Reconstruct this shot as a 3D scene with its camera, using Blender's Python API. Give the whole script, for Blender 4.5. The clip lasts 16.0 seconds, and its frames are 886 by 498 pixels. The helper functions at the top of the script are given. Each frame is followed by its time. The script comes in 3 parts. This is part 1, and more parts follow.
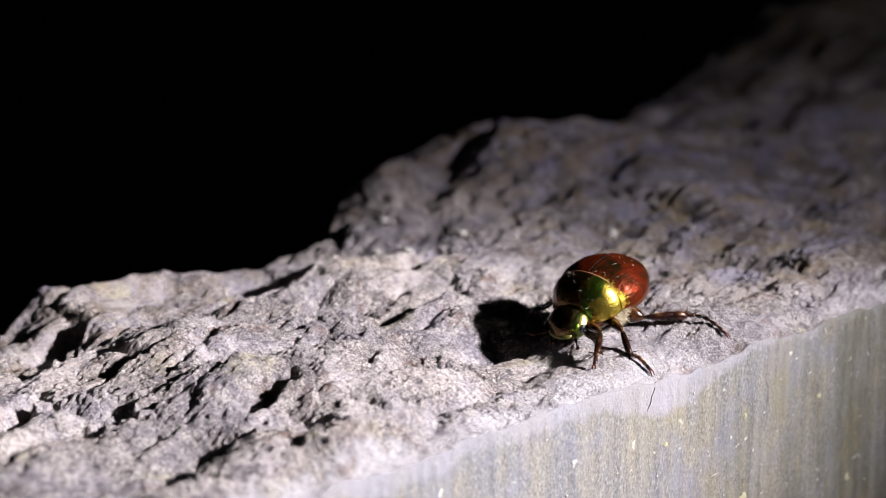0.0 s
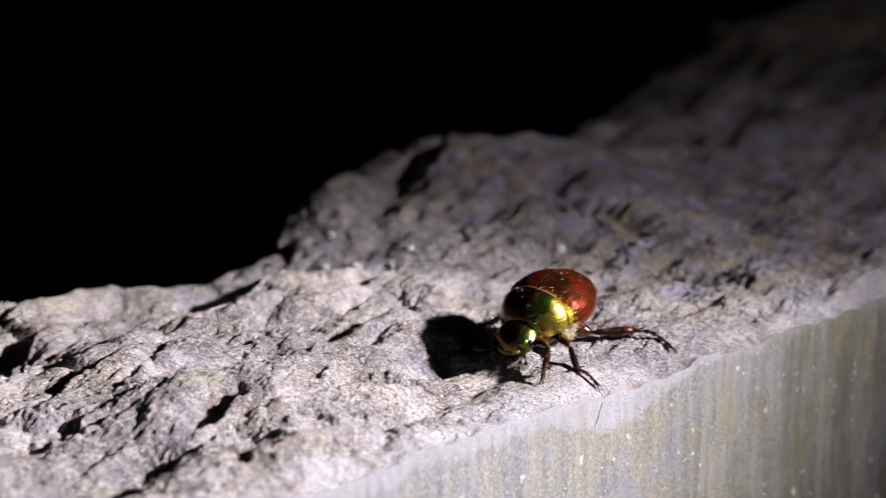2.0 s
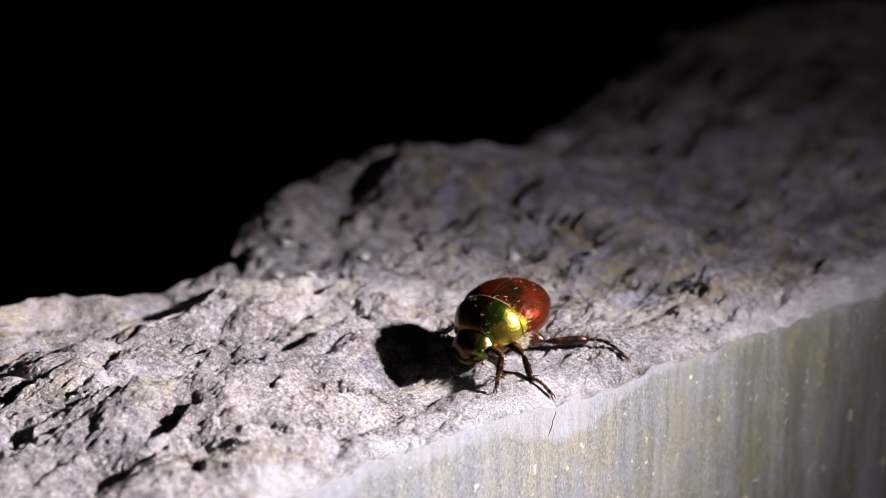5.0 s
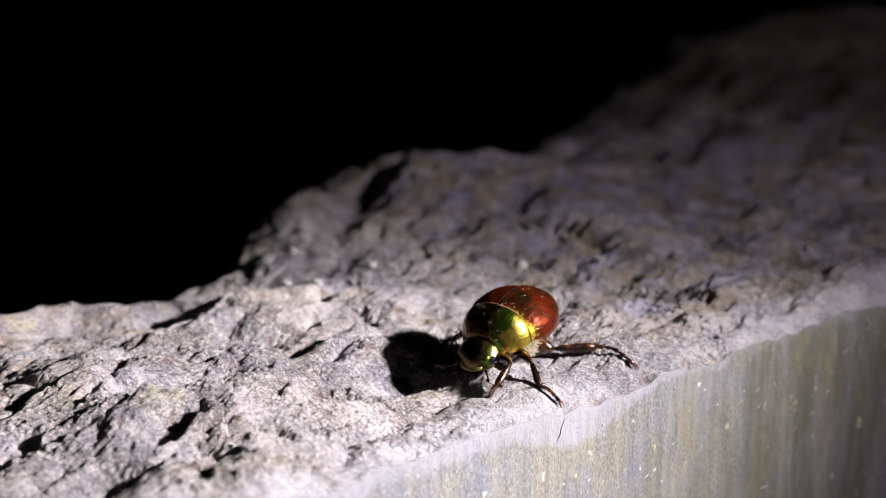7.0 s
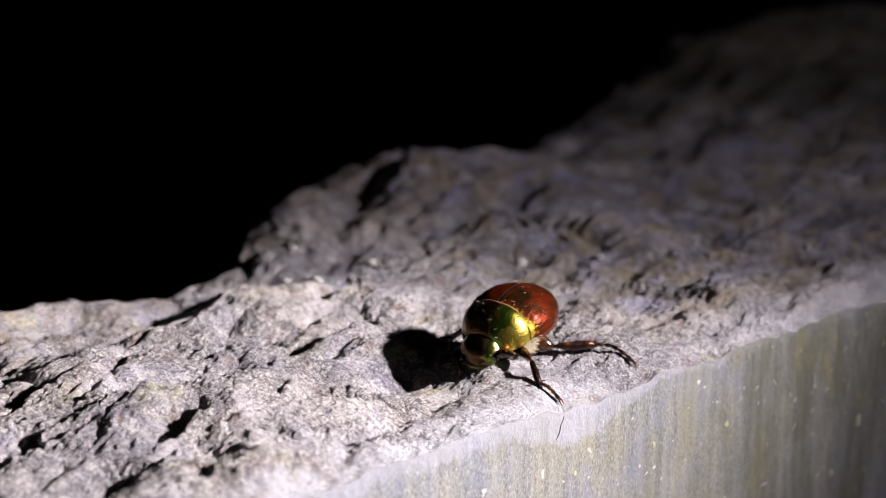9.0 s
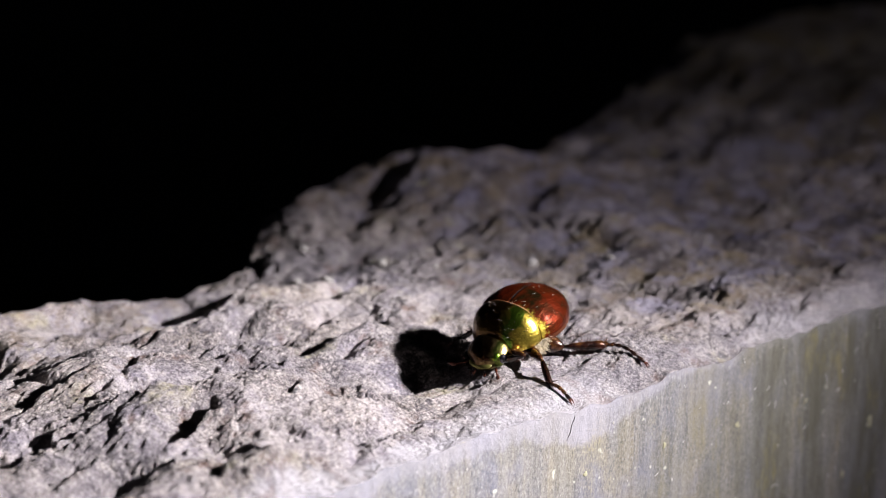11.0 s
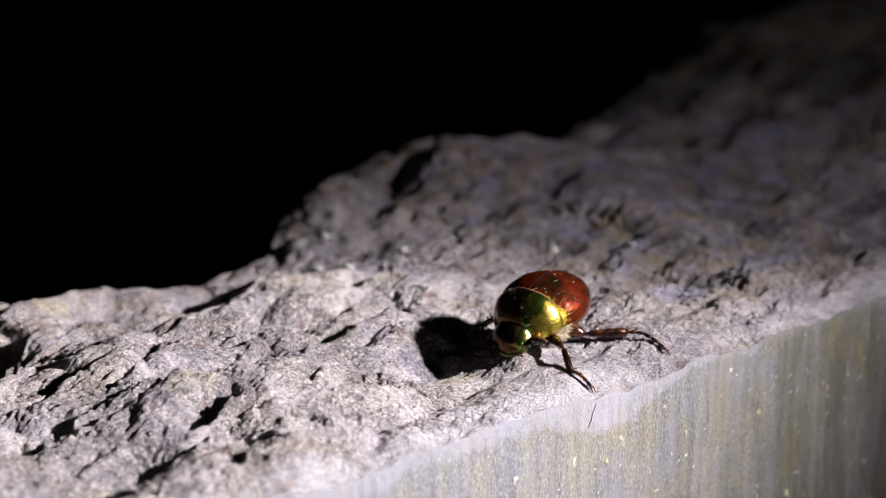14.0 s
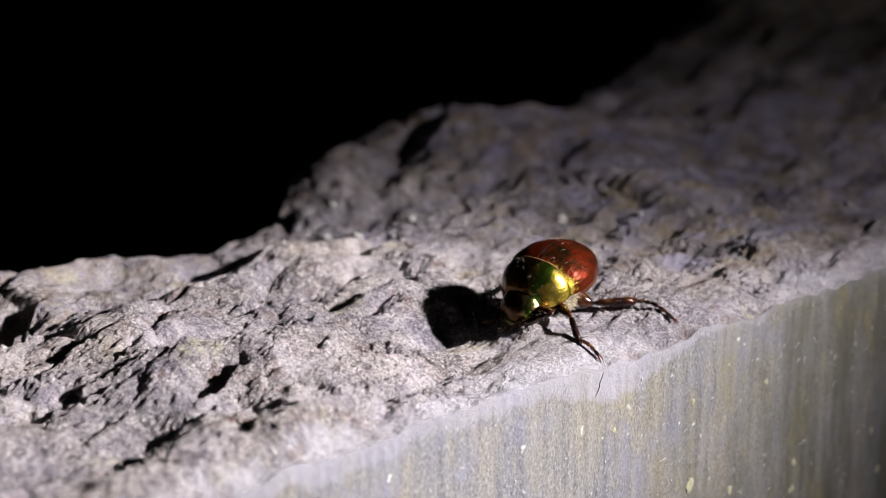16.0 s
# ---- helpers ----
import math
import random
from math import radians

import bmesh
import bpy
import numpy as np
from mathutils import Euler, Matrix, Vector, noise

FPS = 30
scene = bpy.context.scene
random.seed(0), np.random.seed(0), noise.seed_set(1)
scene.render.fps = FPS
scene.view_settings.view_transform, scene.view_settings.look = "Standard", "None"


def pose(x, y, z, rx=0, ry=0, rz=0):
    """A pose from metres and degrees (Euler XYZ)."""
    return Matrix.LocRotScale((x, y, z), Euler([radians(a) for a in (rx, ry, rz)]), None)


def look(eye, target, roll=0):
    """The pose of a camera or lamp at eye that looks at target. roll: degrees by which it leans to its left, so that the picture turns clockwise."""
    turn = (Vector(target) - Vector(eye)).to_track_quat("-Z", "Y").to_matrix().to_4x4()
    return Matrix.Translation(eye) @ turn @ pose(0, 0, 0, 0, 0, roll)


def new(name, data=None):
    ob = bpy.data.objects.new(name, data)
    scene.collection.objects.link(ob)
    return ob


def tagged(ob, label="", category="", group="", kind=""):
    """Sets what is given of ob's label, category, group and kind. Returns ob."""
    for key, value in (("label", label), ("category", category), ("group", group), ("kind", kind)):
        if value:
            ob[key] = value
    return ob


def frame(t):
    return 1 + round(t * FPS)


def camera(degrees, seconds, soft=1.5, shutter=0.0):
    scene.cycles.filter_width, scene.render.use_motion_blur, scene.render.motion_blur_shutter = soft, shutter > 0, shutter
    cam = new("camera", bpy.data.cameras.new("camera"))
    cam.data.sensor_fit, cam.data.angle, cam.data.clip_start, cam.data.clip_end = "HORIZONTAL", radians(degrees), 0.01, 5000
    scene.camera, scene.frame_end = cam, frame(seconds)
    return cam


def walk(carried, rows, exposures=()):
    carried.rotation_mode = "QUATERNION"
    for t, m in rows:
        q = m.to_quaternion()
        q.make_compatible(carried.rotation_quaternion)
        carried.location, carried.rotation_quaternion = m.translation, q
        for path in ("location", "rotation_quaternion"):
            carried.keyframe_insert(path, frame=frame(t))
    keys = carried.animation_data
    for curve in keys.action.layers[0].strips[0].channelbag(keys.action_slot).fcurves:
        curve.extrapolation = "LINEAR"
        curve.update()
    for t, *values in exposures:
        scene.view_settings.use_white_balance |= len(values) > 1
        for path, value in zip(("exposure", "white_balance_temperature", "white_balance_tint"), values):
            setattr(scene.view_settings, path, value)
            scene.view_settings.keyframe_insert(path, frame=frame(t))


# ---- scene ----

# ---------------------------------------------------------------- camera
EYE = (0.0, -0.2473, 0.0803)
cam = camera(23.0, 16.0, soft=0.5, shutter=0.6)
cam.data.dof.use_dof = True
cam.data.dof.focus_distance = 0.2190
cam.data.dof.aperture_fstop = 22.0
cam.data.dof.aperture_blades = 9
ROWS = [
    (0.0, 2.4215, -18.6198, 0.9453),
    (0.5, 2.3989, -18.5479, 0.9144),
    (1.0, 2.2825, -18.4759, 0.9067),
    (1.5, 2.1561, -18.3007, 0.8864),
    (2.0, 1.1373, -18.2347, 0.4653),
    (2.5, 0.4344, -18.1762, 0.1466),
    (3.0, 0.1080, -18.0614, 0.1170),
    (3.5, 0.0000, -18.0000, 0.0400),
    (4.0, -0.0754, -18.0087, 0.0537),
    (6.5, 0.1729, -17.9363, 0.1260),
    (7.0, 0.1795, -17.8058, 0.1721),
    (7.5, 0.1383, -17.7379, 0.1509),
    (8.0, 0.1740, -17.7606, 0.1748),
    (8.5, 0.1714, -17.8749, 0.1574),
    (11.0, 0.4589, -17.8647, 0.2018),
    (11.5, 0.7115, -17.8775, 0.2591),
    (12.0, 0.7553, -17.8727, 0.2586),
    (12.5, 0.7001, -17.8335, 0.2304),
    (13.0, 0.7199, -17.9435, 0.2373),
    (13.5, 0.7909, -18.0794, 0.2706),
    (14.0, 0.9828, -18.1978, 0.3817),
    (14.5, 1.1084, -18.3098, 0.4310),
    (15.0, 1.2019, -18.5884, 0.3604),
    (15.5, 1.1781, -18.8087, 0.3774),
    (16.0, 1.2056, -19.0155, 0.3679),
]
EXPOSURES = [(0.0, -0.05), (1.5, -0.10), (2.5, -0.03), (4.0, 0.0), (6.5, 0.03), (8.5, 0.0), (11.0, -0.10), (12.0, -0.21), (13.0, -0.18), (14.0, -0.10), (15.0, -0.13), (16.0, -0.25)]
walk(cam, [(t, pose(*EYE, 90 + pitch, roll, yaw)) for t, yaw, pitch, roll in ROWS], EXPOSURES)

# ---------------------------------------------------------------- light
# Night: almost no sky, and one hand torch beside the lens.
world = bpy.data.worlds.new("night")
scene.world = world
world.use_nodes = True
world.node_tree.nodes["Background"].inputs[0].default_value = (0.35, 0.42, 0.6, 1)
world.node_tree.nodes["Background"].inputs[1].default_value = 0.004

TORCH_AIM = Vector((-0.043, -0.068, -0.002))
TORCH_AZIMUTH, TORCH_HEIGHT, TORCH_DISTANCE = radians(-8), radians(26.5), 0.60
TORCH_EYE = TORCH_AIM + TORCH_DISTANCE * Vector((math.cos(TORCH_HEIGHT) * math.cos(TORCH_AZIMUTH), math.cos(TORCH_HEIGHT) * math.sin(TORCH_AZIMUTH), math.sin(TORCH_HEIGHT)))


def torch_beam(name, watts, degrees, target, tint):
    """One of the cones of the torch: its hot spot, the corona round it, and the wide dim spill."""
    lamp = new(name, bpy.data.lights.new(name, "SPOT"))
    lamp.data.energy, lamp.data.color = watts, tint
    lamp.data.spot_size, lamp.data.spot_blend, lamp.data.shadow_soft_size = radians(degrees), 1.0, 0.013
    lamp.matrix_world = look(TORCH_EYE, target)


torch_beam("torch_hot_spot", 53.0, 18.2, TORCH_AIM, (0.99, 0.955, 1.0))
torch_beam("torch_corona", 5.6, 22.6, Vector((-0.02, -0.002, 0.0)), (0.87, 0.82, 1.05))
torch_beam("torch_spill", 0.95, 84.0, TORCH_AIM, (1.0, 0.93, 0.88))


# ---------------------------------------------------------------- material helpers
class Nodes:
    """A small shorthand for a node material."""

    def __init__(self, name):
        self.mat = bpy.data.materials.new(name)
        self.mat.use_nodes = True
        self.tree = self.mat.node_tree
        self.bsdf = self.tree.nodes["Principled BSDF"]

    def add(self, kind, settings=None, **links):
        n = self.tree.nodes.new(kind)
        for key, value in (settings or {}).items():
            n.inputs[key].default_value = value
        for key, value in links.items():
            self.tree.links.new(value, n.inputs[key.replace("_", " ")])
        return n

    def coords(self, scale=(1, 1, 1), offset=(0, 0, 0)):
        tc = self.tree.nodes.new("ShaderNodeTexCoord")
        m = self.add("ShaderNodeMapping", {"Scale": scale, "Location": offset}, Vector=tc.outputs["Object"])
        return m.outputs[0]

    def noise(self, vec, scale, detail=4.0, rough=0.55, distortion=0.0):
        n = self.add("ShaderNodeTexNoise", {"Scale": scale, "Detail": detail, "Roughness": rough, "Distortion": distortion}, Vector=vec)
        return n.outputs["Fac"]

    def ramp(self, fac, stops, interpolation="LINEAR"):
        n = self.add("ShaderNodeValToRGB", Fac=fac)
        n.color_ramp.interpolation = interpolation
        cr = n.color_ramp.elements
        while len(cr) < len(stops):
            cr.new(0.5)
        for e, (p, c) in zip(cr, stops):
            e.position = p
            e.color = (*c, 1) if isinstance(c, tuple) else (c, c, c, 1)
        return n.outputs[0]

    def mix(self, fac, a, b, mode="MIX"):
        n = self.tree.nodes.new("ShaderNodeMix")
        n.data_type, n.blend_type = "RGBA", mode
        for sock, value in ((n.inputs[0], fac), (n.inputs[6], a), (n.inputs[7], b)):
            if isinstance(value, (int, float)):
                sock.default_value = value if sock.type == "VALUE" else (value, value, value, 1)
            elif isinstance(value, tuple):
                sock.default_value = (*value, 1)
            else:
                self.tree.links.new(value, sock)
        return n.outputs[2]

    def math(self, op, a, b=0.0):
        n = self.tree.nodes.new("ShaderNodeMath")
        n.operation = op
        for sock, value in ((n.inputs[0], a), (n.inputs[1], b)):
            if isinstance(value, (int, float)):
                sock.default_value = value
            else:
                self.tree.links.new(value, sock)
        return n.outputs[0]

    def attribute(self, name):
        n = self.tree.nodes.new("ShaderNodeAttribute")
        n.attribute_name = name
        return n.outputs["Fac"]

    def bump(self, height, strength, distance):
        n = self.add("ShaderNodeBump", {"Strength": strength, "Distance": distance}, Height=height)
        self.tree.links.new(n.outputs[0], self.bsdf.inputs["Normal"])

    def put(self, **values):
        for key, value in values.items():
            sock = self.bsdf.inputs[key.replace("_", " ")]
            if hasattr(value, "links"):
                self.tree.links.new(value, sock)
            elif isinstance(value, tuple):
                sock.default_value = (*value, 1)
            else:
                sock.default_value = value
        return self.mat


def stone_crust():
    """Weathered pale limestone crust: pinkish grey, violet and ochre patches, dark grain lines, lichen; the broken rim is paler."""
    k = Nodes("weathered_limestone")
    v = k.coords()
    broad = k.noise(v, 75, 5, 0.6)
    mid = k.noise(v, 260, 6, 0.7)
    mottle = k.noise(v, 800, 7, 0.72)
    grain = k.noise(v, 3600, 3, 0.7)
    areas = k.math("ADD", k.math("MULTIPLY", k.noise(v, 150, 5, 0.65), 0.5), k.math("MULTIPLY", k.noise(v, 42, 3, 0.5), 0.5))
    patchy = k.ramp(areas, [(0.42, 0.10), (0.55, 1.0)])
    col = k.ramp(broad, [(0.36, (0.30, 0.27, 0.33)), (0.46, (0.48, 0.43, 0.445)), (0.55, (0.64, 0.555, 0.515)), (0.66, (0.60, 0.51, 0.40))])
    col = k.mix(k.ramp(mid, [(0.42, 0.0), (0.62, 0.8)]), col, (0.70, 0.625, 0.58))
    col = k.mix(k.ramp(mid, [(0.36, 0.75), (0.46, 0.0)]), col, (0.31, 0.27, 0.285))
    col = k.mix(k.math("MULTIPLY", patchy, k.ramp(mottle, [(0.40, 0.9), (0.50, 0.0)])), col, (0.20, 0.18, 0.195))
    col = k.mix(k.ramp(mottle, [(0.54, 0.0), (0.64, 0.7)]), col, (0.74, 0.68, 0.63))
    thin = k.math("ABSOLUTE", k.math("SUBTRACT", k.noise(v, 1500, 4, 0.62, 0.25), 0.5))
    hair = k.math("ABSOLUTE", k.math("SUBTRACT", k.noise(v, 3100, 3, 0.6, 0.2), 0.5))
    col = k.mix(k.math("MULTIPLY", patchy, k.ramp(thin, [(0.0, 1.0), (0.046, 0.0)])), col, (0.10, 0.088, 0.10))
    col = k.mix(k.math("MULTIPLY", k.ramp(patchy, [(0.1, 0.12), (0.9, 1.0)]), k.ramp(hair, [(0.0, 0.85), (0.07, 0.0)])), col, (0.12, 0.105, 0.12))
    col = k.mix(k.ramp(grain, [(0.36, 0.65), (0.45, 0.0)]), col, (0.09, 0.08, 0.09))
    col = k.mix(k.ramp(grain, [(0.55, 0.0), (0.66, 0.45)]), col, (0.80, 0.75, 0.71))
    lichen = k.math("MULTIPLY", k.ramp(k.noise(v, 120, 4, 0.6), [(0.60, 0.0), (0.69, 0.8)]), k.ramp(mottle, [(0.42, 0.15), (0.56, 0.9)]))
    col = k.mix(lichen, col, (0.55, 0.50, 0.33))
    stain = k.math("MULTIPLY", k.ramp(k.noise(v, 190, 4, 0.65), [(0.57, 0.0), (0.67, 0.75)]), k.ramp(mottle, [(0.44, 1.0), (0.58, 0.25)]))
    col = k.mix(stain, col, (0.25, 0.16, 0.125))
    # Brown, violet and mossy weathering; the mask also dims the back behind the fold.
    tint_and_shade = k.attribute("tint_and_shade")
    brown = k.mix(k.ramp(k.noise(v, 170, 4, 0.6), [(0.40, 0.0), (0.60, 1.0)]), (0.17, 0.145, 0.14), (0.42, 0.33, 0.20))
    col = k.mix(k.math("MULTIPLY", tint_and_shade, k.ramp(k.noise(v, 190, 6, 0.75), [(0.46, 0.0), (0.54, 0.8)])), col, brown)
    violet = k.math("MULTIPLY", tint_and_shade, k.ramp(k.noise(k.coords((1, 1, 1), (0.7, 0.2, 0)), 170, 6, 0.75), [(0.51, 0.0), (0.60, 0.7)]))
    col = k.mix(violet, col, (0.38, 0.355, 0.46))
    moss = k.math("MULTIPLY", tint_and_shade, k.ramp(k.noise(k.coords((1, 1, 1), (0.1, 0.9, 0)), 260, 4, 0.65), [(0.64, 0.0), (0.71, 0.8)]))
    col = k.mix(moss, col, (0.55, 0.50, 0.26))
    rim = k.attribute("rim")
    pale = k.mix(k.ramp(mid, [(0.3, 0.0), (0.7, 1.0)]), (0.50, 0.47, 0.505), (0.68, 0.645, 0.65))
    pale = k.mix(k.ramp(grain, [(0.36, 0.45), (0.48, 0.0)]), pale, (0.27, 0.25, 0.27))
    pale = k.mix(k.math("MULTIPLY", stain, 0.7), pale, (0.30, 0.21, 0.19))
    col = k.mix(rim, col, pale)
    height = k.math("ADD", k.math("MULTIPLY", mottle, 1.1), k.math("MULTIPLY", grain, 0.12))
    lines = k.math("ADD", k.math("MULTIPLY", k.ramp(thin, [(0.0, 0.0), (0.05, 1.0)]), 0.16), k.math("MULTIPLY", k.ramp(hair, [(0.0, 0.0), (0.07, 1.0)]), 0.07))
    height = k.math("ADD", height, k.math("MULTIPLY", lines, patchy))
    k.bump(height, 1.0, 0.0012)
    return k.put(Base_Color=col, Roughness=0.92, Specular_IOR_Level=0.15)


def stone_sawn():
    """Sawn grey face: upright saw streaks, ochre and blue tints, pale flecks; light falloff painted in olive."""
    k = Nodes("sawn_limestone")
    v = k.coords()
    streak = k.noise(k.coords((1, 1, 0.07)), 1100, 8, 0.78)
    wide = k.noise(k.coords((1, 1, 0.13)), 170, 5, 0.65)
    fine = k.noise(k.coords((1, 1, 0.6)), 3800, 3, 0.7)
    blot = k.noise(v, 120, 4, 0.6)
    col = k.ramp(wide, [(0.32, (0.150, 0.146, 0.163)), (0.50, (0.195, 0.189, 0.185)), (0.68, (0.242, 0.212, 0.159))])
    col = k.mix(k.ramp(streak, [(0.38, 0.65), (0.48, 0.0)]), col, (0.104, 0.104, 0.124))
    col = k.mix(k.ramp(streak, [(0.53, 0.0), (0.66, 0.5)]), col, (0.273, 0.243, 0.179))
    col = k.mix(k.ramp(fine, [(0.53, 0.0), (0.66, 0.7)]), col, (0.351, 0.338, 0.325))
    col = k.mix(k.ramp(fine, [(0.36, 0.7), (0.47, 0.0)]), col, (0.078, 0.078, 0.091))
    col = k.mix(k.ramp(blot, [(0.50, 0.0), (0.66, 0.55)]), col, (0.195, 0.195, 0.247))
    col = k.mix(k.ramp(k.noise(v, 330, 6, 0.7), [(0.52, 0.0), (0.70, 0.5)]), col, (0.260, 0.243, 0.205))
    col = k.mix(k.ramp(k.noise(k.coords((1, 1, 0.35), (0.3, 0, 0.1)), 95, 4, 0.6), [(0.50, 0.0), (0.66, 0.4)]), col, (0.247, 0.215, 0.130))
    col = k.mix(k.math("MULTIPLY", k.ramp(k.noise(k.coords((1, 1, 0.3)), 200, 3, 0.6, 0.0), [(0.58, 0.0), (0.72, 0.3)]), k.ramp(fine, [(0.45, 0.0), (0.58, 1.0)])), col, (0.312, 0.247, 0.078))
    flecks = k.math("MULTIPLY", k.ramp(k.noise(v, 620, 2, 0.4), [(0.68, 0.0), (0.74, 0.85)]), k.ramp(k.noise(v, 140, 2, 0.5), [(0.42, 0.0), (0.55, 1.0)]))
    col = k.mix(flecks, col, (0.750, 0.741, 0.598))
    rim = k.attribute("rim")
    # Olive and ochre streaks; the olive also paints the torch's falloff along the face.
    olive = k.math("MULTIPLY", k.attribute("tint_and_shade"), k.ramp(k.noise(k.coords((1, 1, 0.22), (0.4, 0, 0)), 190, 7, 0.75), [(0.38, 0.25), (0.58, 0.95)]))
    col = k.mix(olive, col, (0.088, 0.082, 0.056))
    ochre = k.math("MULTIPLY", k.attribute("tint_and_shade"), k.ramp(k.noise(k.coords((1, 1, 0.3), (0.9, 0, 0.3)), 230, 6, 0.75), [(0.54, 0.0), (0.66, 0.7)]))
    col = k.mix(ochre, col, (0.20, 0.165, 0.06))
    col = k.mix(rim, col, (0.31, 0.295, 0.325))
    k.bump(k.math("ADD", k.math("MULTIPLY", k.noise(v, 900, 7, 0.75), 0.7), k.math("MULTIPLY", fine, 0.25)), 0.6, 0.0004)
    return k.put(Base_Color=col, Roughness=0.7, Specular_IOR_Level=0.35)


def soil():
    k = Nodes("dark_soil")
    v = k.coords()
    col = k.mix(k.noise(v, 12, 6, 0.6), (0.03, 0.026, 0.02), (0.055, 0.05, 0.04))
    k.bump(k.noise(v, 40, 5), 0.6, 0.01)
    return k.put(Base_Color=col, Roughness=0.95)


def chitin(name, dark, main, sheen, metallic, roughness, scale=350.0, puncture=2600.0, gold=None, coat=0.15, dark_at=(0.36, 0.52), wrinkle=0.0, sides=None, specular=0.35, coat_rough=0.12, border=False):
    """Glossy insect shell: patches of two tints, fine punctures, clear coat; gold paints a tint and highlight at the
    front end.
    """
    k = Nodes(name)
    v = k.coords()
    patch = k.noise(v, scale, 3, 0.55, 0.6)
    col = k.mix(k.ramp(patch, [(dark_at[0], 1.0), (dark_at[1], 0.0)]), main, dark)
    col = k.mix(k.ramp(k.noise(v, scale * 0.8, 2, 0.5), [(0.50, 0.0), (0.68, 0.85)]), col, sheen)
    # Green-gold tint plus painted light: bright highlight band, dark side away from the torch.
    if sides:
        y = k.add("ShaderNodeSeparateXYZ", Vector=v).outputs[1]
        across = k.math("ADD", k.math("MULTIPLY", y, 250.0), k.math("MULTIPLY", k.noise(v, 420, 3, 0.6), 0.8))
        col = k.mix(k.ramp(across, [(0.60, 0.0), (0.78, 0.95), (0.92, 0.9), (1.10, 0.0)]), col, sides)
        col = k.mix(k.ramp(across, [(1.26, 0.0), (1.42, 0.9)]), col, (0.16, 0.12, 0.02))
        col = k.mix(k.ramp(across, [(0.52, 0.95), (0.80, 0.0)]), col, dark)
    # Gold-green tint and painted highlight, strongest at the front of the left flank.
    if gold:
        xyz = k.add("ShaderNodeSeparateXYZ", Vector=v)
        front = k.math("ADD", k.math("MULTIPLY", xyz.outputs[0], 200.0), k.math("MULTIPLY", xyz.outputs[1], 70.0))
        front = k.math("ADD", front, k.math("MULTIPLY", k.noise(v, 700, 4, 0.65), 1.0))
        front = k.math("SUBTRACT", front, 0.15)
        col = k.mix(k.ramp(front, [(0.80, 0.0), (1.45, 0.7)]), col, gold)
    if border:
        y = k.math("ABSOLUTE", k.add("ShaderNodeSeparateXYZ", Vector=v).outputs[1])
        out = k.math("ADD", k.math("MULTIPLY", y, 230.0), k.math("MULTIPLY", k.noise(v, 500, 3, 0.6), 0.5))
        col = k.mix(k.ramp(out, [(1.06, 0.0), (1.24, 0.7)]), col, dark)
    dots = k.add("ShaderNodeTexVoronoi", {"Scale": puncture}, Vector=v)
    fine = k.ramp(dots.outputs["Distance"], [(0.0, 0.0), (0.35, 1.0)])
    k.bump(k.math("ADD", k.math("MULTIPLY", fine, 0.3), k.math("MULTIPLY", k.noise(k.coords((0.35, 1, 1)), 1500, 3, 0.6), wrinkle)), 0.45, 0.0001)
    return k.put(Base_Color=col, Metallic=metallic, Roughness=roughness, Specular_IOR_Level=specular, Coat_Weight=coat, Coat_Roughness=coat_rough)


def plain(name, col, roughness=0.5, metallic=0.0, scale=600.0, coat=0.0):
    k = Nodes(name)
    c = k.mix(k.noise(k.coords(), scale, 4, 0.6), tuple(0.6 * x for x in col), tuple(min(1, 1.35 * x) for x in col))
    return k.put(Base_Color=c, Roughness=roughness, Metallic=metallic, Coat_Weight=coat)


CRUST, SAWN, SOIL = stone_crust(), stone_sawn(), soil()
ELYTRA = chitin("red_brown_elytra", (0.018, 0.010, 0.003), (0.100, 0.012, 0.003), (0.14, 0.021, 0.004), 0.6, 0.37, 330.0, 2600.0, (0.55, 0.44, 0.06), 0.04, (0.42, 0.58), 3.6, None, 0.06, 0.28, True)
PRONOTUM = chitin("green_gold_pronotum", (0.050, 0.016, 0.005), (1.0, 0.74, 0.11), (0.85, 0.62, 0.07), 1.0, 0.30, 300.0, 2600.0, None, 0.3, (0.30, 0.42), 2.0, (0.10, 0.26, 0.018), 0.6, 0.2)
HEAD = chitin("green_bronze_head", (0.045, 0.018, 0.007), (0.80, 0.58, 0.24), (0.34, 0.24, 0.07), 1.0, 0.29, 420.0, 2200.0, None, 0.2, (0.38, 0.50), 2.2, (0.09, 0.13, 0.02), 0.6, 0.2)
LEG = chitin("glossy_brown_leg", (0.009, 0.004, 0.003), (0.036, 0.010, 0.005), (0.17, 0.065, 0.016), 0.45, 0.22, 900.0, 3000.0, None, 0.8, (0.38, 0.56), 4.0)
OLIVE = plain("dull_olive_shell", (0.15, 0.14, 0.035), 0.42, 0.5, 900)
CLAW = plain("red_brown_claw", (0.10, 0.02, 0.008), 0.3, 0.0, 900, 0.4)
BELLY = plain("brown_belly", (0.09, 0.025, 0.008), 0.45, 0.1, 700)
HAIR = plain("cream_hair", (0.50, 0.42, 0.28), 0.7, 0.0, 900)
DUST = plain("pale_dust", (0.38, 0.33, 0.26), 0.6, 0.0, 900)
EYE_BLACK = plain("black_eye", (0.012, 0.010, 0.012), 0.12, 0.0, 900, 1.0)
SEAM_DARK = plain("dark_seam", (0.008, 0.004, 0.003), 0.9)
SEAM = plain("pale_amber_seam", (0.55, 0.27, 0.12), 0.25, 0.2, 900, 0.5)
PALE_LICHEN = plain("pale_lichen", (0.34, 0.32, 0.20), 0.9, 0.0, 2500)
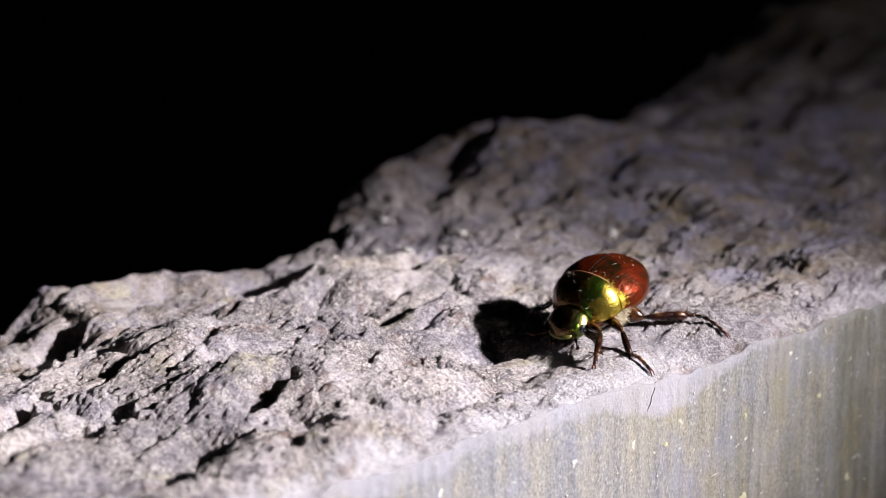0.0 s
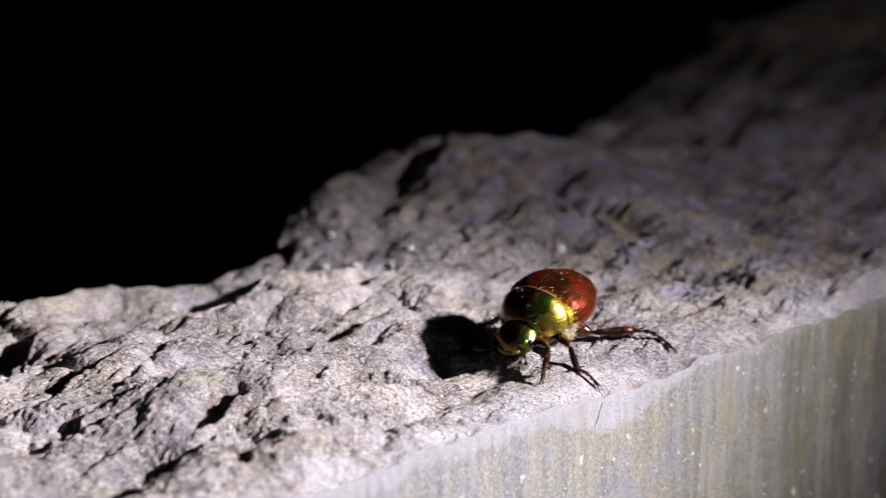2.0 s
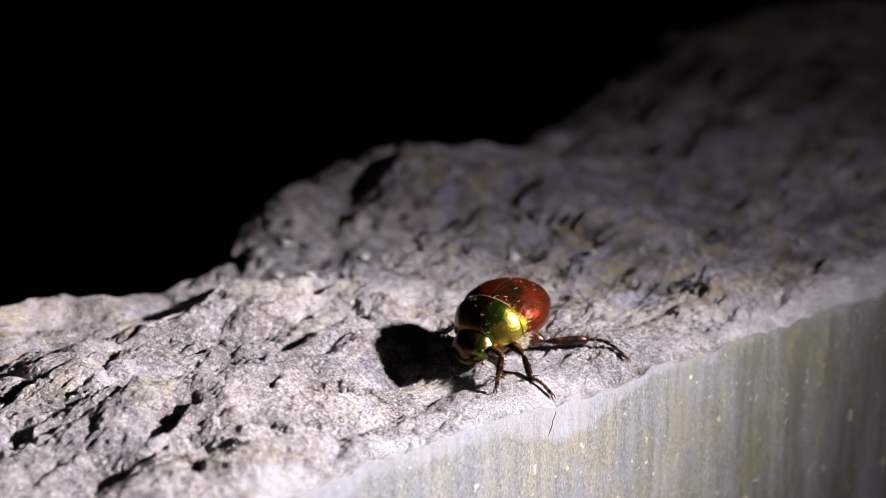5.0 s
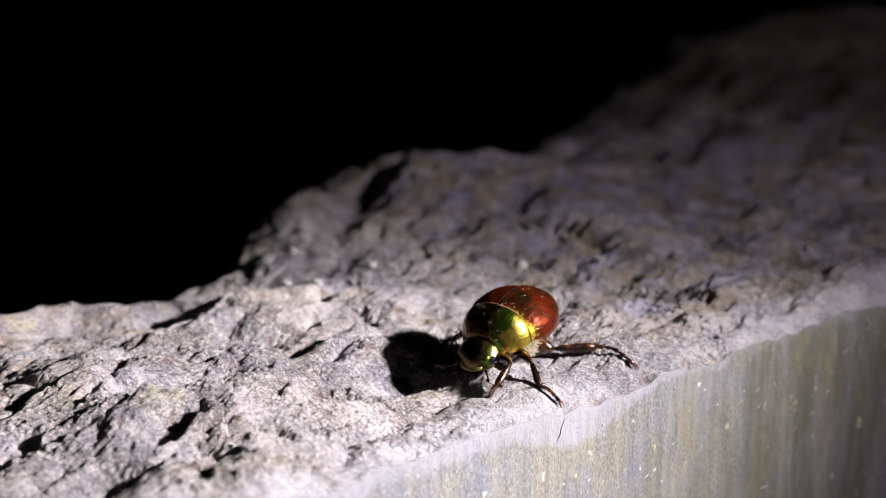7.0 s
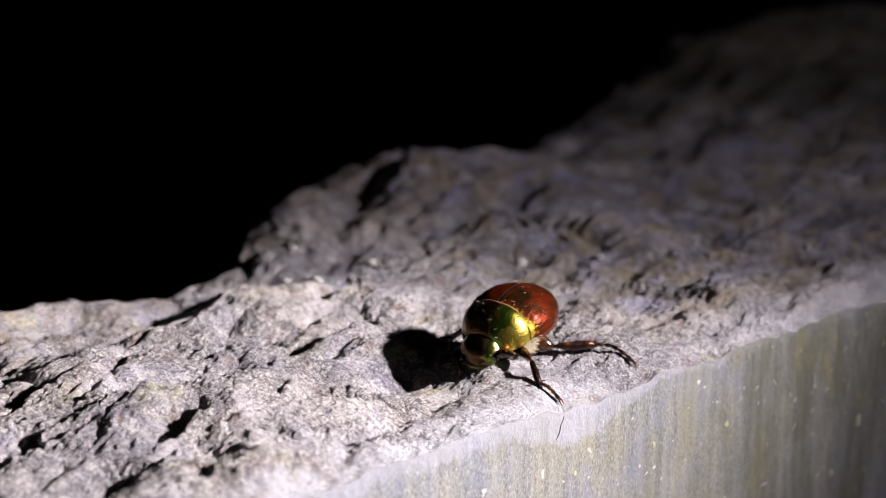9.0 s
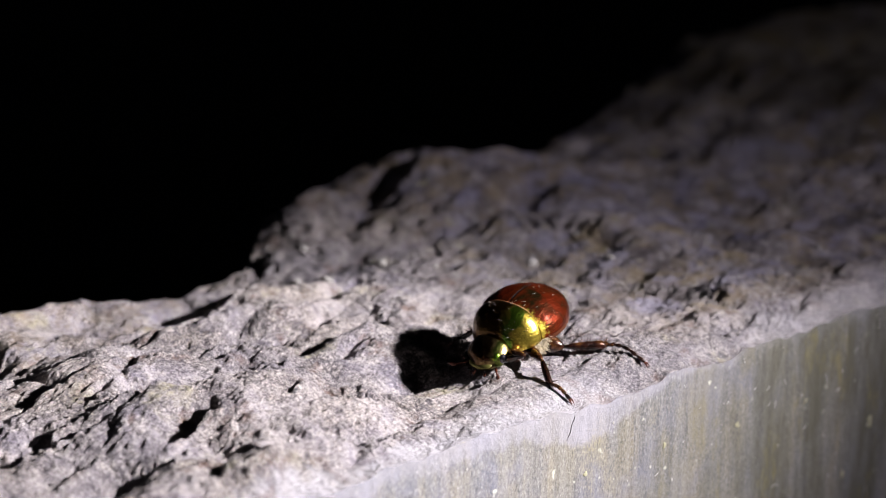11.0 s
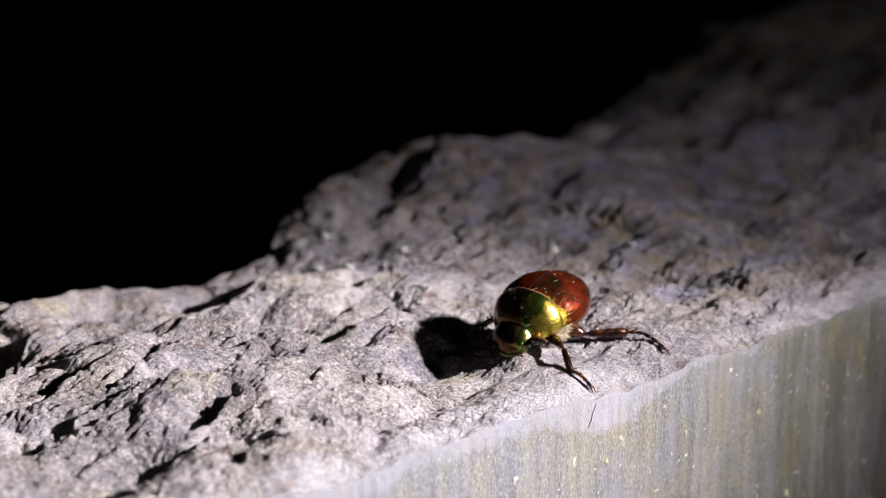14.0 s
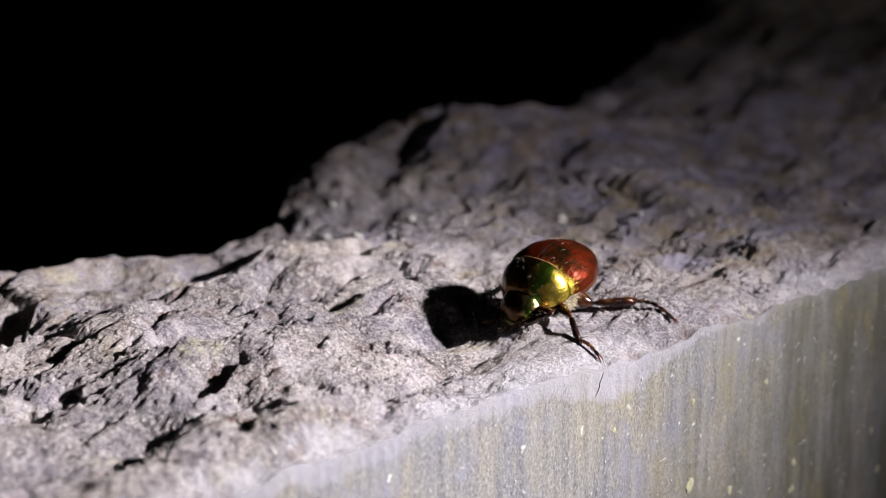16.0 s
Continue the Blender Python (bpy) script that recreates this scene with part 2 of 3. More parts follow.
GRAIN = plain("light_grain", (0.40, 0.375, 0.34), 0.8, 0.0, 1500)
QUARTZ = plain("pale_grain", (0.62, 0.60, 0.57), 0.6, 0.0, 1500)


# ---------------------------------------------------------------- building helpers
def link_mesh(name, mesh, material, parent=None, label="", smooth=True):
    mesh.materials.append(material)
    mesh.shade_smooth() if smooth else mesh.shade_flat()
    ob = new(name, mesh)
    ob.parent = parent
    return tagged(ob, label)


def part(name, bm, material, parent, label="", smooth=True):
    mesh = bpy.data.meshes.new(name)
    bm.to_mesh(mesh)
    bm.free()
    return link_mesh(name, mesh, material, parent, label, smooth)


def grid_mesh(name, xyz, closed=False):
    """A mesh from an array of places, rows by columns; closed joins the last column to the first."""
    rows, cols = xyz.shape[:2]
    me = bpy.data.meshes.new(name)
    i = np.arange(rows * cols).reshape(rows, cols)
    j = np.roll(i, -1, axis=1) if closed else i[:, 1:]
    a = i if closed else i[:, :-1]
    quads = np.stack([a[:-1], j[:-1], j[1:], a[1:]], -1).reshape(-1, 4)
    me.vertices.add(rows * cols)
    me.vertices.foreach_set("co", xyz.reshape(-1).astype(np.float32))
    me.loops.add(quads.size)
    me.loops.foreach_set("vertex_index", quads.reshape(-1).astype(np.int32))
    me.polygons.add(len(quads))
    me.polygons.foreach_set("loop_start", (np.arange(len(quads)) * 4).astype(np.int32))
    me.update(calc_edges=True)
    me.validate()
    return me


def lattice(x, y, seed):
    """Smooth gradient noise at arrays of places, about -1 to 1."""
    rng = np.random.RandomState(seed)
    perm = np.tile(rng.permutation(256), 3)
    ang = rng.rand(256) * 2 * np.pi
    x0, y0 = np.floor(x).astype(int), np.floor(y).astype(int)
    fx, fy = x - x0, y - y0
    out = 0.0
    ux, uy = fx ** 3 * (fx * (fx * 6 - 15) + 10), fy ** 3 * (fy * (fy * 6 - 15) + 10)
    for dx in (0, 1):
        for dy in (0, 1):
            g = ang[perm[perm[(x0 + dx) & 255] + ((y0 + dy) & 255)]]
            d = np.cos(g) * (fx - dx) + np.sin(g) * (fy - dy)
            out = out + d * (ux if dx else 1 - ux) * (uy if dy else 1 - uy)
    return out * 1.5


def fbm(x, y, seed, octaves=4, gain=0.5):
    return sum(gain ** o * lattice(x * 2 ** o, y * 2 ** o, seed + o) for o in range(octaves))


def lumps(x, y, seed, octaves=3, gain=0.5):
    """Rounded lumps with sharp creases between them."""
    return sum(gain ** o * (np.abs(lattice(x * 2 ** o, y * 2 ** o, seed + o)) - 0.35) for o in range(octaves))


def cobbles(x, y, seed):
    """Rounded mounds in an uneven honeycomb, each with its own level: height about 0 to 1, and the level."""
    rng = np.random.RandomState(seed)
    perm = np.tile(rng.permutation(256), 3)
    jx, jy, lv = rng.rand(256), rng.rand(256), rng.rand(256) * 2 - 1
    x0, y0 = np.floor(x).astype(int), np.floor(y).astype(int)
    near, second, level = np.full(x.shape, 9.0), np.full(x.shape, 9.0), np.zeros(x.shape)
    for dx in (-1, 0, 1):
        for dy in (-1, 0, 1):
            h = perm[perm[(x0 + dx) & 255] + ((y0 + dy) & 255)]
            d = np.hypot(x0 + dx + jx[h] - x, y0 + dy + jy[h] - y)
            second = np.minimum(second, np.maximum(d, near))
            level = np.where(d < near, lv[h], level)
            near = np.minimum(near, d)
    gap = np.clip(second - near, 0, 0.5) * 2
    return 1 - (1 - gap) ** 2.2, level * np.clip(gap * 4, 0, 1)


def smooth01(a, b, x):
    q = np.clip((x - a) / (b - a), 0, 1)
    return q * q * (3 - 2 * q)


# ---------------------------------------------------------------- the rock
# A slab, sawn along its front: s runs along the sawn edge, t back over the rough top, both in millimetres.
ROCK = pose(-0.0075, -0.0621, 0, 0, 0, 41)
RIM_S = [-90, -16, -10, 4, 10, 18, 28, 34, 39, 47, 58, 66, 75, 92, 109, 134, 147, 178, 207, 250, 330]
RIM_T = [60, 59, 62, 60, 58, 58, 60, 67, 73, 74, 75, 75, 76, 84, 91, 98, 100, 100, 101, 103, 110]
RIM_Z = [-5, -2, 1, 0, -0.8, -1, -1.2, -1.0, 0.5, 1.6, 3.3, 4.0, 2.9, -4.6, -6, -1.5, 4, 2.4, 0.6, 2.6, 4]
# broken-out pits, steep on the side of the edge: s, t, depth, run, half width
NEAR_PITS = [(-8.5, 17.3, 2.7, 5.0, 4.2), (-5.4, 17.6, 1.5, 1.2, 1.7), (-22.5, 24.6, 2.6, 4.0, 5.5), (-22.2, 18.0, 1.3, 1.5, 2.2), (-19.6, 11.7, 1.8, 1.9, 1.9), (-19.0, 9.0, 1.5, 1.5, 1.5),
             (-14.7, 5.8, 1.0, 1.2, 1.7), (-7.0, 28.0, 1.4, 2.2, 1.6), (-11.5, 29.5, 1.1, 1.6, 2.2), (-4.6, 26.8, 0.9, 1.2, 2.2), (4.9, 31.4, 1.7, 1.5, 2.2), (4.3, 24.3, 1.2, 1.7, 3.0), (3.1, 17.3, 1.0, 1.0, 1.2), (1.8, 14.6, 1.2, 0.9, 1.0)]
BACK_PITS = [(19.6, 33.4, 1.8, 2.6, 3.0), (25.6, 38.0, 2.4, 3.0, 3.0), (29.7, 40.0, 2.2, 2.6, 2.6), (-13.6, 49.0, 3.0, 5.0, 5.5), (-18.3, 43.0, 3.0, 5.0, 6.0), (-28.0, 24.0, 3.4, 5.5, 6.5),
             (-33.0, 22.0, 2.8, 3.4, 5.0), (-27.0, 33.0, 2.4, 3.0, 4.5), (86.0, 27.0, 1.6, 2.6, 4.0)]
# swellings of the top: s, t, height, radius
SWELLS = [(-5.5, 15.5, 1.3, 3.0), (-14.6, 22.5, 1.0, 3.0), (60.0, 11.4, 1.5, 3.4), (14.0, 39.0, 1.0, 7.0), (17.5, 13.0, -2.3, 6.0), (22.0, 23.0, 1.1, 5.0), (31.0, 28.0, 1.2, 5.0), (42.0, 66.0, 1.5, 3.5), (61.0, 62.0, 1.8, 6.5), (72.0, 55.0, 1.6, 7.0),
          (66.0, 31.0, 0.8, 5.0), (45.0, 17.0, 1.2, 4.5), (53.0, 8.0, 0.8, 3.2), (78.0, 19.0, 1.4, 4.0), (-1.0, 12.0, 1.4, 6.5), (-15.5, 9.5, 1.3, 3.8), (-20.0, 14.5, -0.9, 3.0)]


def pit(s, t, a, b, depth, run, half):
    """A hollow with a steep wall on the edge's side and a long ramp away from it."""
    u, v = 0.50 * (s - a) - 0.866 * (t - b), (0.866 * (s - a) + 0.50 * (t - b)) / half
    u = u - 0.15 * half * v * np.abs(v)
    return -depth * smooth01(-run, -0.1, u) * (1 - smooth01(-0.1, 0.45, u)) * (1 - smooth01(0.5, 1.0, np.abs(v)))


def groove(s, t, a, b, c, d, depth, wide):
    """A trench from (a, b) to (c, d)."""
    q = np.clip(((s - a) * (c - a) + (t - b) * (d - b)) / ((c - a) ** 2 + (d - b) ** 2), 0, 1)
    far = np.hypot(s - a - q * (c - a), t - b - q * (d - b)) / wide
    return -depth * np.exp(-far ** 2.5) * (0.35 + 0.65 * np.sin(np.pi * (0.15 + 0.7 * q)))


def rim_dip(s):
    """How far the broken rim lies below the top, along the edge."""
    return 1.5 + 1.1 * lattice(s / 9.0, s * 0 + 3.3, 31) + 0.5 * lattice(s / 2.6, s * 0 + 1.7, 32)


def top_height(s, t):
    T, Z = np.interp(s, RIM_S, RIM_T), np.interp(s, RIM_S, RIM_Z)
    T = T + 1.4 * lattice(s / 11.0, s * 0 + 9, 5)
    q = np.clip(t / T, 0, 1.3)
    z = Z * q ** 1.6
    ws, wt = s + 1.8 * lattice(s / 8, t / 8, 40), t + 1.8 * lattice(s / 8, t / 8, 41)
    far = 1 - 0.5 * smooth01(24, 50, s + 0.4 * t)
    rough = smooth01(0.2, 4.2, t)
    calm = 1 - 0.72 * np.exp(-(((s - 22) / 12) ** 2 + ((t - 5) / 6) ** 2) ** 1.3)
    wx, wy = s + 3.0 * fbm(s / 11, t / 8, 42, 2), t + 2.2 * fbm(s / 11, t / 8, 44, 2)
    big, step = cobbles(wx / 13, wy / 8, 60)
    small, chip = cobbles(wx / 4.4, wy / 2.9, 64)
    patchy = 0.55 + 0.45 * smooth01(-0.35, 0.45, fbm(s / 13, t / 11, 46, 2))
    z = z + rough * calm * far * (2.2 * fbm(ws / 30, wt / 15, 50, 2) + 0.95 * (big - 0.7) + 0.25 * step + 0.8 * lumps(ws / 14, wt / 7.5, 62, 2, 0.45))
    z = z + rough * calm * patchy * (0.5 + 0.5 * far) * (0.18 * (small - 0.7) + 0.06 * chip + 0.30 * lumps(ws / 4.6, wt / 2.8, 66, 4, 0.6))
    z = z + rough * smooth01(45, 80, s) * (2.0 * fbm(ws / 40, wt / 22, 52, 2) + 1.2 * lumps(ws / 34, wt / 14, 68, 2, 0.5))
    z = z + smooth01(28, 48, s) * smooth01(24, 40, t) * 1.2 * lumps(ws / 15, wt / 10, 72, 3, 0.55)
    # overlapping folds along the slab: a slow rise towards the back, then a sudden drop
    p = (wt + 2.6 * fbm(s / 15, t / 10, 140, 2)) / 8.5 + s / 55
    row = np.floor(p)
    f = p - row
    amount = 0.15 + 0.85 * smooth01(-0.25, 0.3, lattice(s / 11 + 17.3 * row, row * 3.1, 142))
    z = z + 0.72 * rough * calm * far * amount * (np.where(f < 0.72, smooth01(0, 0.72, f) ** 1.2, 1 - smooth01(0.72, 1, f)) - 0.4)
    # narrow crevices, where the stone has parted
    for k, (ls, lt, depth, thin) in enumerate(((17, 6.5, 0.35, 0.05), (8, 4.0, 0.2, 0.05))):
        line = fbm(ws / ls, wt / lt, 100 + 7 * k, 3)
        open_here = smooth01(0.22, 0.5, fbm(s / (1.3 * ls), t / (1.3 * ls), 120 + k, 2))
        z = z - rough * calm * far * (1 - 0.75 * smooth01(28, 40, s)) * open_here * depth * np.exp(-(line / thin) ** 2)
    # a long fold that runs along the slab
    fold = 39 + 3.0 * lattice(s / 14, s * 0 + 0.5, 55)
    crest = (0.6 + 0.5 * lattice(s / 9, s * 0 + 4.5, 56)) * smooth01(-45, -25, s) * (1 - smooth01(26, 40, s)) + 1.6 * smooth01(-14, -4, s) * (1 - smooth01(13, 22, s))
    z = z + crest * np.exp(-np.abs((t - fold) / np.where(t < fold, 9, 4)) ** 2.2)
    z = z - 1.8 * smooth01(42, 46, t) * (1 - smooth01(50, 58, t)) * (1 - smooth01(6, 16, s))
    # a lower ledge in front of it, with a groove behind
    ledge = 24.5 + 1.6 * fbm(s / 9, s * 0 + 2.5, 57, 2)
    span = smooth01(-14, -6, s) * (1 - smooth01(18, 26, s))
    z = z + span * (0.9 * np.exp(-((t - ledge) / np.where(t < ledge, 7, 1.6)) ** 2) - 0.8 * np.exp(-((t - ledge - 3.2) / 1.7) ** 2))
    z = z + (0.5 + 0.5 * calm) * (0.35 + 0.65 * rough) * patchy * (0.24 * lumps(ws / 1.9, wt / 1.4, 70, 3, 0.7) + 0.13 * fbm(s / 0.6, t / 0.5, 80, 2, 0.7))
    upper_end = smooth01(26, 36, s + 0.3 * t) * smooth01(1, 5, t) * (1 - 0.6 * smooth01(60, 100, s))
    z = z + upper_end * (0.45 * lumps(wx / 6.5, wy / 3.0, 180, 3, 0.6) + 0.25 * lumps(ws / 2.2, wt / 1.3, 184, 2, 0.6))
    low_end = smooth01(-2, -16, s) * smooth01(34, 22, t)
    z = z + rough * low_end * (0.4 * lumps(ws / 5.5, wt / 3.2, 160, 3, 0.6) + 0.25 * lumps(ws / 1.9, wt / 1.3, 164, 2, 0.6))
    us, ut = s + 0.8 * lattice(s / 2.2, t / 2.2, 130), t + 0.8 * lattice(s / 2.2, t / 2.2, 131)
    for a, b, h, r in SWELLS:
        z = z + h * np.exp(-(((0.6 * s + 0.4 * us - a) ** 2 + (0.6 * t + 0.4 * ut - b) ** 2) / r ** 2) ** 1.3)
    for row in NEAR_PITS + BACK_PITS:
        z = z + pit(us, ut, *row)
    z = z + groove(us, ut, 40, 58, 58, 68, 2.4, 2.4) + groove(us, ut, 45, 50, 74, 53, 1.0, 1.8) + groove(us, ut, 33, 50, 48, 57, 0.9, 1.8)
    # strata that crop out behind, rising away from the edge
    strata = (wt - 0.22 * s + 3.0 * fbm(s / 17, t / 13, 150, 2)) / 7.0
    ledge_here = smooth01(30, 48, s) * smooth01(16, 30, t) * smooth01(-0.4, 0.3, lattice(s / 19, t / 12, 153))
    z = z + 0.9 * ledge_here * (np.abs(np.mod(strata, 1.0) - 0.35) ** 0.8 - 0.35)
    z = z - rim_dip(s) * (1 - smooth01(0, 4.2, t)) ** 1.5
    over = np.clip(t - T, 0, None)
    return z - 2.2 * over - 0.02 * over ** 2 - 1.0 * smooth01(-6, 0, t - T)


def stepped(*spans):
    """Places along a line: (start, end, step) after (start, end, step)."""
    return np.concatenate([np.arange(a, b, d) for a, b, d in spans])


def build_rock():
    rock = tagged(new("rock_slab"), "rough grey limestone slab with one sawn face", "rock")
    rock.matrix_world = ROCK
    s = stepped((-95, -36, 0.6), (-36, 62, 0.15), (62, 130, 0.4), (130, 330, 1.2))
    t = np.concatenate([[0], stepped((0.12, 44, 0.15), (44, 64, 0.3), (64, 112, 0.6), (112, 190, 3.0))])
    S, Tt = np.meshgrid(s, t, indexing="ij")
    Z = top_height(S, Tt)
    me = grid_mesh("rough_crust", np.stack([S, Tt, Z], -1) * 0.001)
    wide_rim = smooth01(2, 16, S)
    rim = (1 - smooth01(0.6 + 1.0 * wide_rim, 2.8 + 3.7 * wide_rim, Tt + 2.2 * lattice(S / 5, Tt / 4, 90) + 1.0 * lattice(S / 1.3, Tt / 1.3, 91)))
    rim = rim * (0.25 + 0.75 * (1 - smooth01(24, 36, S + 4 * lattice(S / 6, Tt / 4, 97))) + 0.35 * smooth01(46, 54, S))
    me.attributes.new("rim", "FLOAT", "POINT").data.foreach_set("value", rim.reshape(-1).astype(np.float32))
    # First term paints shade behind the fold; second is weathering at the upper end.
    tint_and_shade = 0.45 * smooth01(41, 48, Tt + 3 * lattice(S / 9, Tt / 9, 173)) * smooth01(26, 14, S) + smooth01(35, 57, S + 9 * lattice(S / 16, Tt / 12, 170)) * smooth01(3, 14, Tt + 3 * lattice(S / 7, Tt / 7, 171))
    me.attributes.new("tint_and_shade", "FLOAT", "POINT").data.foreach_set("value", np.clip(tint_and_shade, 0, 1).reshape(-1).astype(np.float32))
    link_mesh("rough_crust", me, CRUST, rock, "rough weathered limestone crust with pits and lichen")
    # the sawn face, from the rim down to the ground
    d = stepped((0, 30, 0.4), (30, 120, 3.0), (120, 520, 20.0))
    S2, D = np.meshgrid(s, d, indexing="ij")
    edge = top_height(s, s * 0.0)
    wob = 0.06 * lattice(S2 / 1.1, D / 14, 95) * smooth01(0, 1.5, D) - 0.05 * smooth01(0, 0.6, D)
    me = grid_mesh("sawn_face", np.stack([S2, wob, edge[:, None] - D], -1)[:, ::-1] * 0.001)
    chip_line = 0.7 + 0.6 * lattice(S2 / 6, D * 0 + 0.4, 94) + 0.5 * lattice(S2 / 2.0, D * 0 + 2.4, 92) + 1.9 * np.exp(-((S2 - 27) / 7) ** 2)
    front = 1 - smooth01(22, 34, S2)
    chip_line = chip_line + 1.2 * front
    pale = (1 - smooth01(-0.4, 0.4, D - chip_line + 0.5 * lattice(S2 / 0.8, D / 0.8, 93)))[:, ::-1]
    me.attributes.new("rim", "FLOAT", "POINT").data.foreach_set("value", ((0.3 + 0.25 * front - 0.2 * smooth01(42, 52, S2) + 0.28 * np.exp(-((S2 - 32) / 8) ** 2) + 0.25 * lattice(S2 / 5, D / 4, 98))[:, ::-1] * pale).reshape(-1).astype(np.float32))
    # Painted falloff and olive tint, stronger towards the far end and downwards.
    tint_and_shade = smooth01(22, 66, S2 + 6 * lattice(S2 / 9, D / 30, 172) + 0.3 * D)[:, ::-1]
    me.attributes.new("tint_and_shade", "FLOAT", "POINT").data.foreach_set("value", np.clip(tint_and_shade, 0, 1).reshape(-1).astype(np.float32))
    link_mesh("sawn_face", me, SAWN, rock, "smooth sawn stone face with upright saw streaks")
    # pale flecks and scratches on the sawn face
    rng = random.Random(21)
    bm = bmesh.new()
    for i in range(150):
        c = Vector((rng.uniform(2, 92), -0.085, -rng.uniform(3, 34)))
        r = rng.choice((0.05, 0.06, 0.08, 0.14))
        ball(bm, c, (r * rng.uniform(0.7, 1.4), 0.02, r * rng.uniform(0.7, 1.6)), None, 7, 5)
    tagged(part("flecks", to_metres(bm), GRAIN, rock, "pale mineral flecks"), kind="stuff")
    bm = bmesh.new()
    for i in range(70):
        c = Vector((rng.uniform(4, 80), -0.11, -rng.uniform(2, 28)))
        way = Vector((rng.uniform(-0.4, 1), 0, rng.uniform(0.1, 1))).normalized() * rng.uniform(0.25, 1.1)
        tube(bm, [c, c + 0.5 * way, c + way], [0.012, 0.03, 0.012], 5)
    tagged(part("scratches", to_metres(bm), QUARTZ, rock, "short pale scratches"), kind="stuff")
    for a, b, r in ((71.8, -15.3, 0.7), (78.5, -23.2, 0.6), (67.5, -20.6, 0.5), (37.5, -18.5, 1.0), (54, -23.9, 0.6), (54.2, -20.7, 0.45), (49.1, -9.7, 0.4), (37.8, -8.9, 0.35), (26.3, -8.8, 0.4), (60.3, -9.8, 0.3), (44, -21, 0.5), (69, -26, 0.7), (33, -21, 0.55)):
        bm = bmesh.new()
        for i in range(7):
            ang = rng.uniform(0, math.tau)
            d = 0.55 * r * rng.random()
            ball(bm, (a + d * math.cos(ang), -0.075, b + 1.3 * d * math.sin(ang)), (r * rng.uniform(0.25, 0.6), 0.05, r * rng.uniform(0.3, 0.7)), None, 9, 6)
        part("lichen_patch", to_metres(bm), PALE_LICHEN, rock, "pale yellowish lichen spot")
    # light grains bedded in the crust
    for a, b, r in ((51.7, 35.4, 0.75), (79.8, 15.3, 0.6), (27.9, 50.2, 0.7), (29.3, 46.2, 0.8), (37.5, 46.3, 0.7), (57.4, 28.1, 0.7), (61, 37.6, 0.6), (39.8, 39.3, 0.5), (70, 24.4, 0.6), (34, 57, 0.7)):
        zz = float(top_height(np.array([a]), np.array([b]))[0])
        bm = bmesh.new()
        ball(bm, (a, b, zz + 0.15 * r), (r, 0.8 * r, 0.7 * r), pose(0, 0, 0, 20 * rng.random(), 20 * rng.random(), 180 * rng.random()), 14, 10)
        for vert in bm.verts:
            vert.co += 0.22 * r * noise.noise_vector(vert.co * 1.4)
        part("pale_grain", to_metres(bm), GRAIN, rock, "light mineral grain in the crust")
    # a dark hairline crack that runs down from the rim
    bm = bmesh.new()
    e0 = float(top_height(np.array([24.6]), np.array([0.0]))[0])
    tube(bm, [Vector(q) for q in ((24.9, 0.05, e0 + 0.05), (24.7, -0.06, e0 - 0.6), (24.3, -0.07, e0 - 1.3), (24.2, -0.07, e0 - 1.9), (23.7, -0.06, e0 - 2.7))], [0.04, 0.045, 0.03, 0.04, 0.012], 6)
    part("crack", to_metres(bm), SEAM_DARK, rock, "dark hairline crack")
    # the hidden back and ends of the block
    bm = bmesh.new()
    bmesh.ops.create_cube(bm, size=1, matrix=Matrix.Translation((0.1175, 0.094, -0.365)) @ Matrix.Diagonal((0.424, 0.186, 0.31, 1)))
    part("core", bm, CRUST, rock)
    return rock


def ground():
    bm = bmesh.new()
    bmesh.ops.create_grid(bm, x_segments=40, y_segments=40, size=60)
    for vert in bm.verts:
        vert.co.z = -0.52 + 0.02 * noise.noise(vert.co * 0.7)
    ob = part("ground", bm, SOIL, None)
    tagged(ob, "dark bare soil in the night", "ground", kind="structure")


ground()


# ---------------------------------------------------------------- the beetle
# Own space: x to the head, y to its left, z up, in metres, origin on the stone under its middle.
MM = 0.001
BEETLE = pose(0.0063, -0.0335, 0.0000, -2, 10, -90 - 37)


def shell(width, height, length, rows=40, cols=28, side=(-1, 1), power=1.0, wrap=1.0):
    """A domed back plate: width, height as functions of 0 to 1 along the length, between two sides of its middle line."""
    q = np.linspace(0, 1, rows)
    c = np.linspace(side[0], side[1], cols)
    w, h = width(q)[:, None], height(q)[:, None]
    a = c[None, :] * np.pi / 2 * wrap
    x = (length[0] + (length[1] - length[0]) * q)[:, None] + 0 * a
    y = w * np.sign(np.sin(a)) * np.abs(np.sin(a)) ** power
    z = h * np.cos(a)
    return x, y, z


def thick(me, amount):
    """Gives a sheet of mesh a thickness, inwards."""
    bm = bmesh.new()
    bm.from_mesh(me)
    bmesh.ops.recalc_face_normals(bm, faces=bm.faces)
    if sum(f.normal.z for f in bm.faces) < 0:
        bmesh.ops.reverse_faces(bm, faces=bm.faces)
    bmesh.ops.solidify(bm, geom=bm.faces[:], thickness=amount)
    return bm


def ball(bm, centre, radii, turn=None, u=20, v=14):
    m = Matrix.Translation(centre) @ (turn or Matrix.Identity(4)) @ Matrix.Diagonal((*radii, 1))
    bmesh.ops.create_uvsphere(bm, u_segments=u, v_segments=v, radius=1, matrix=m)


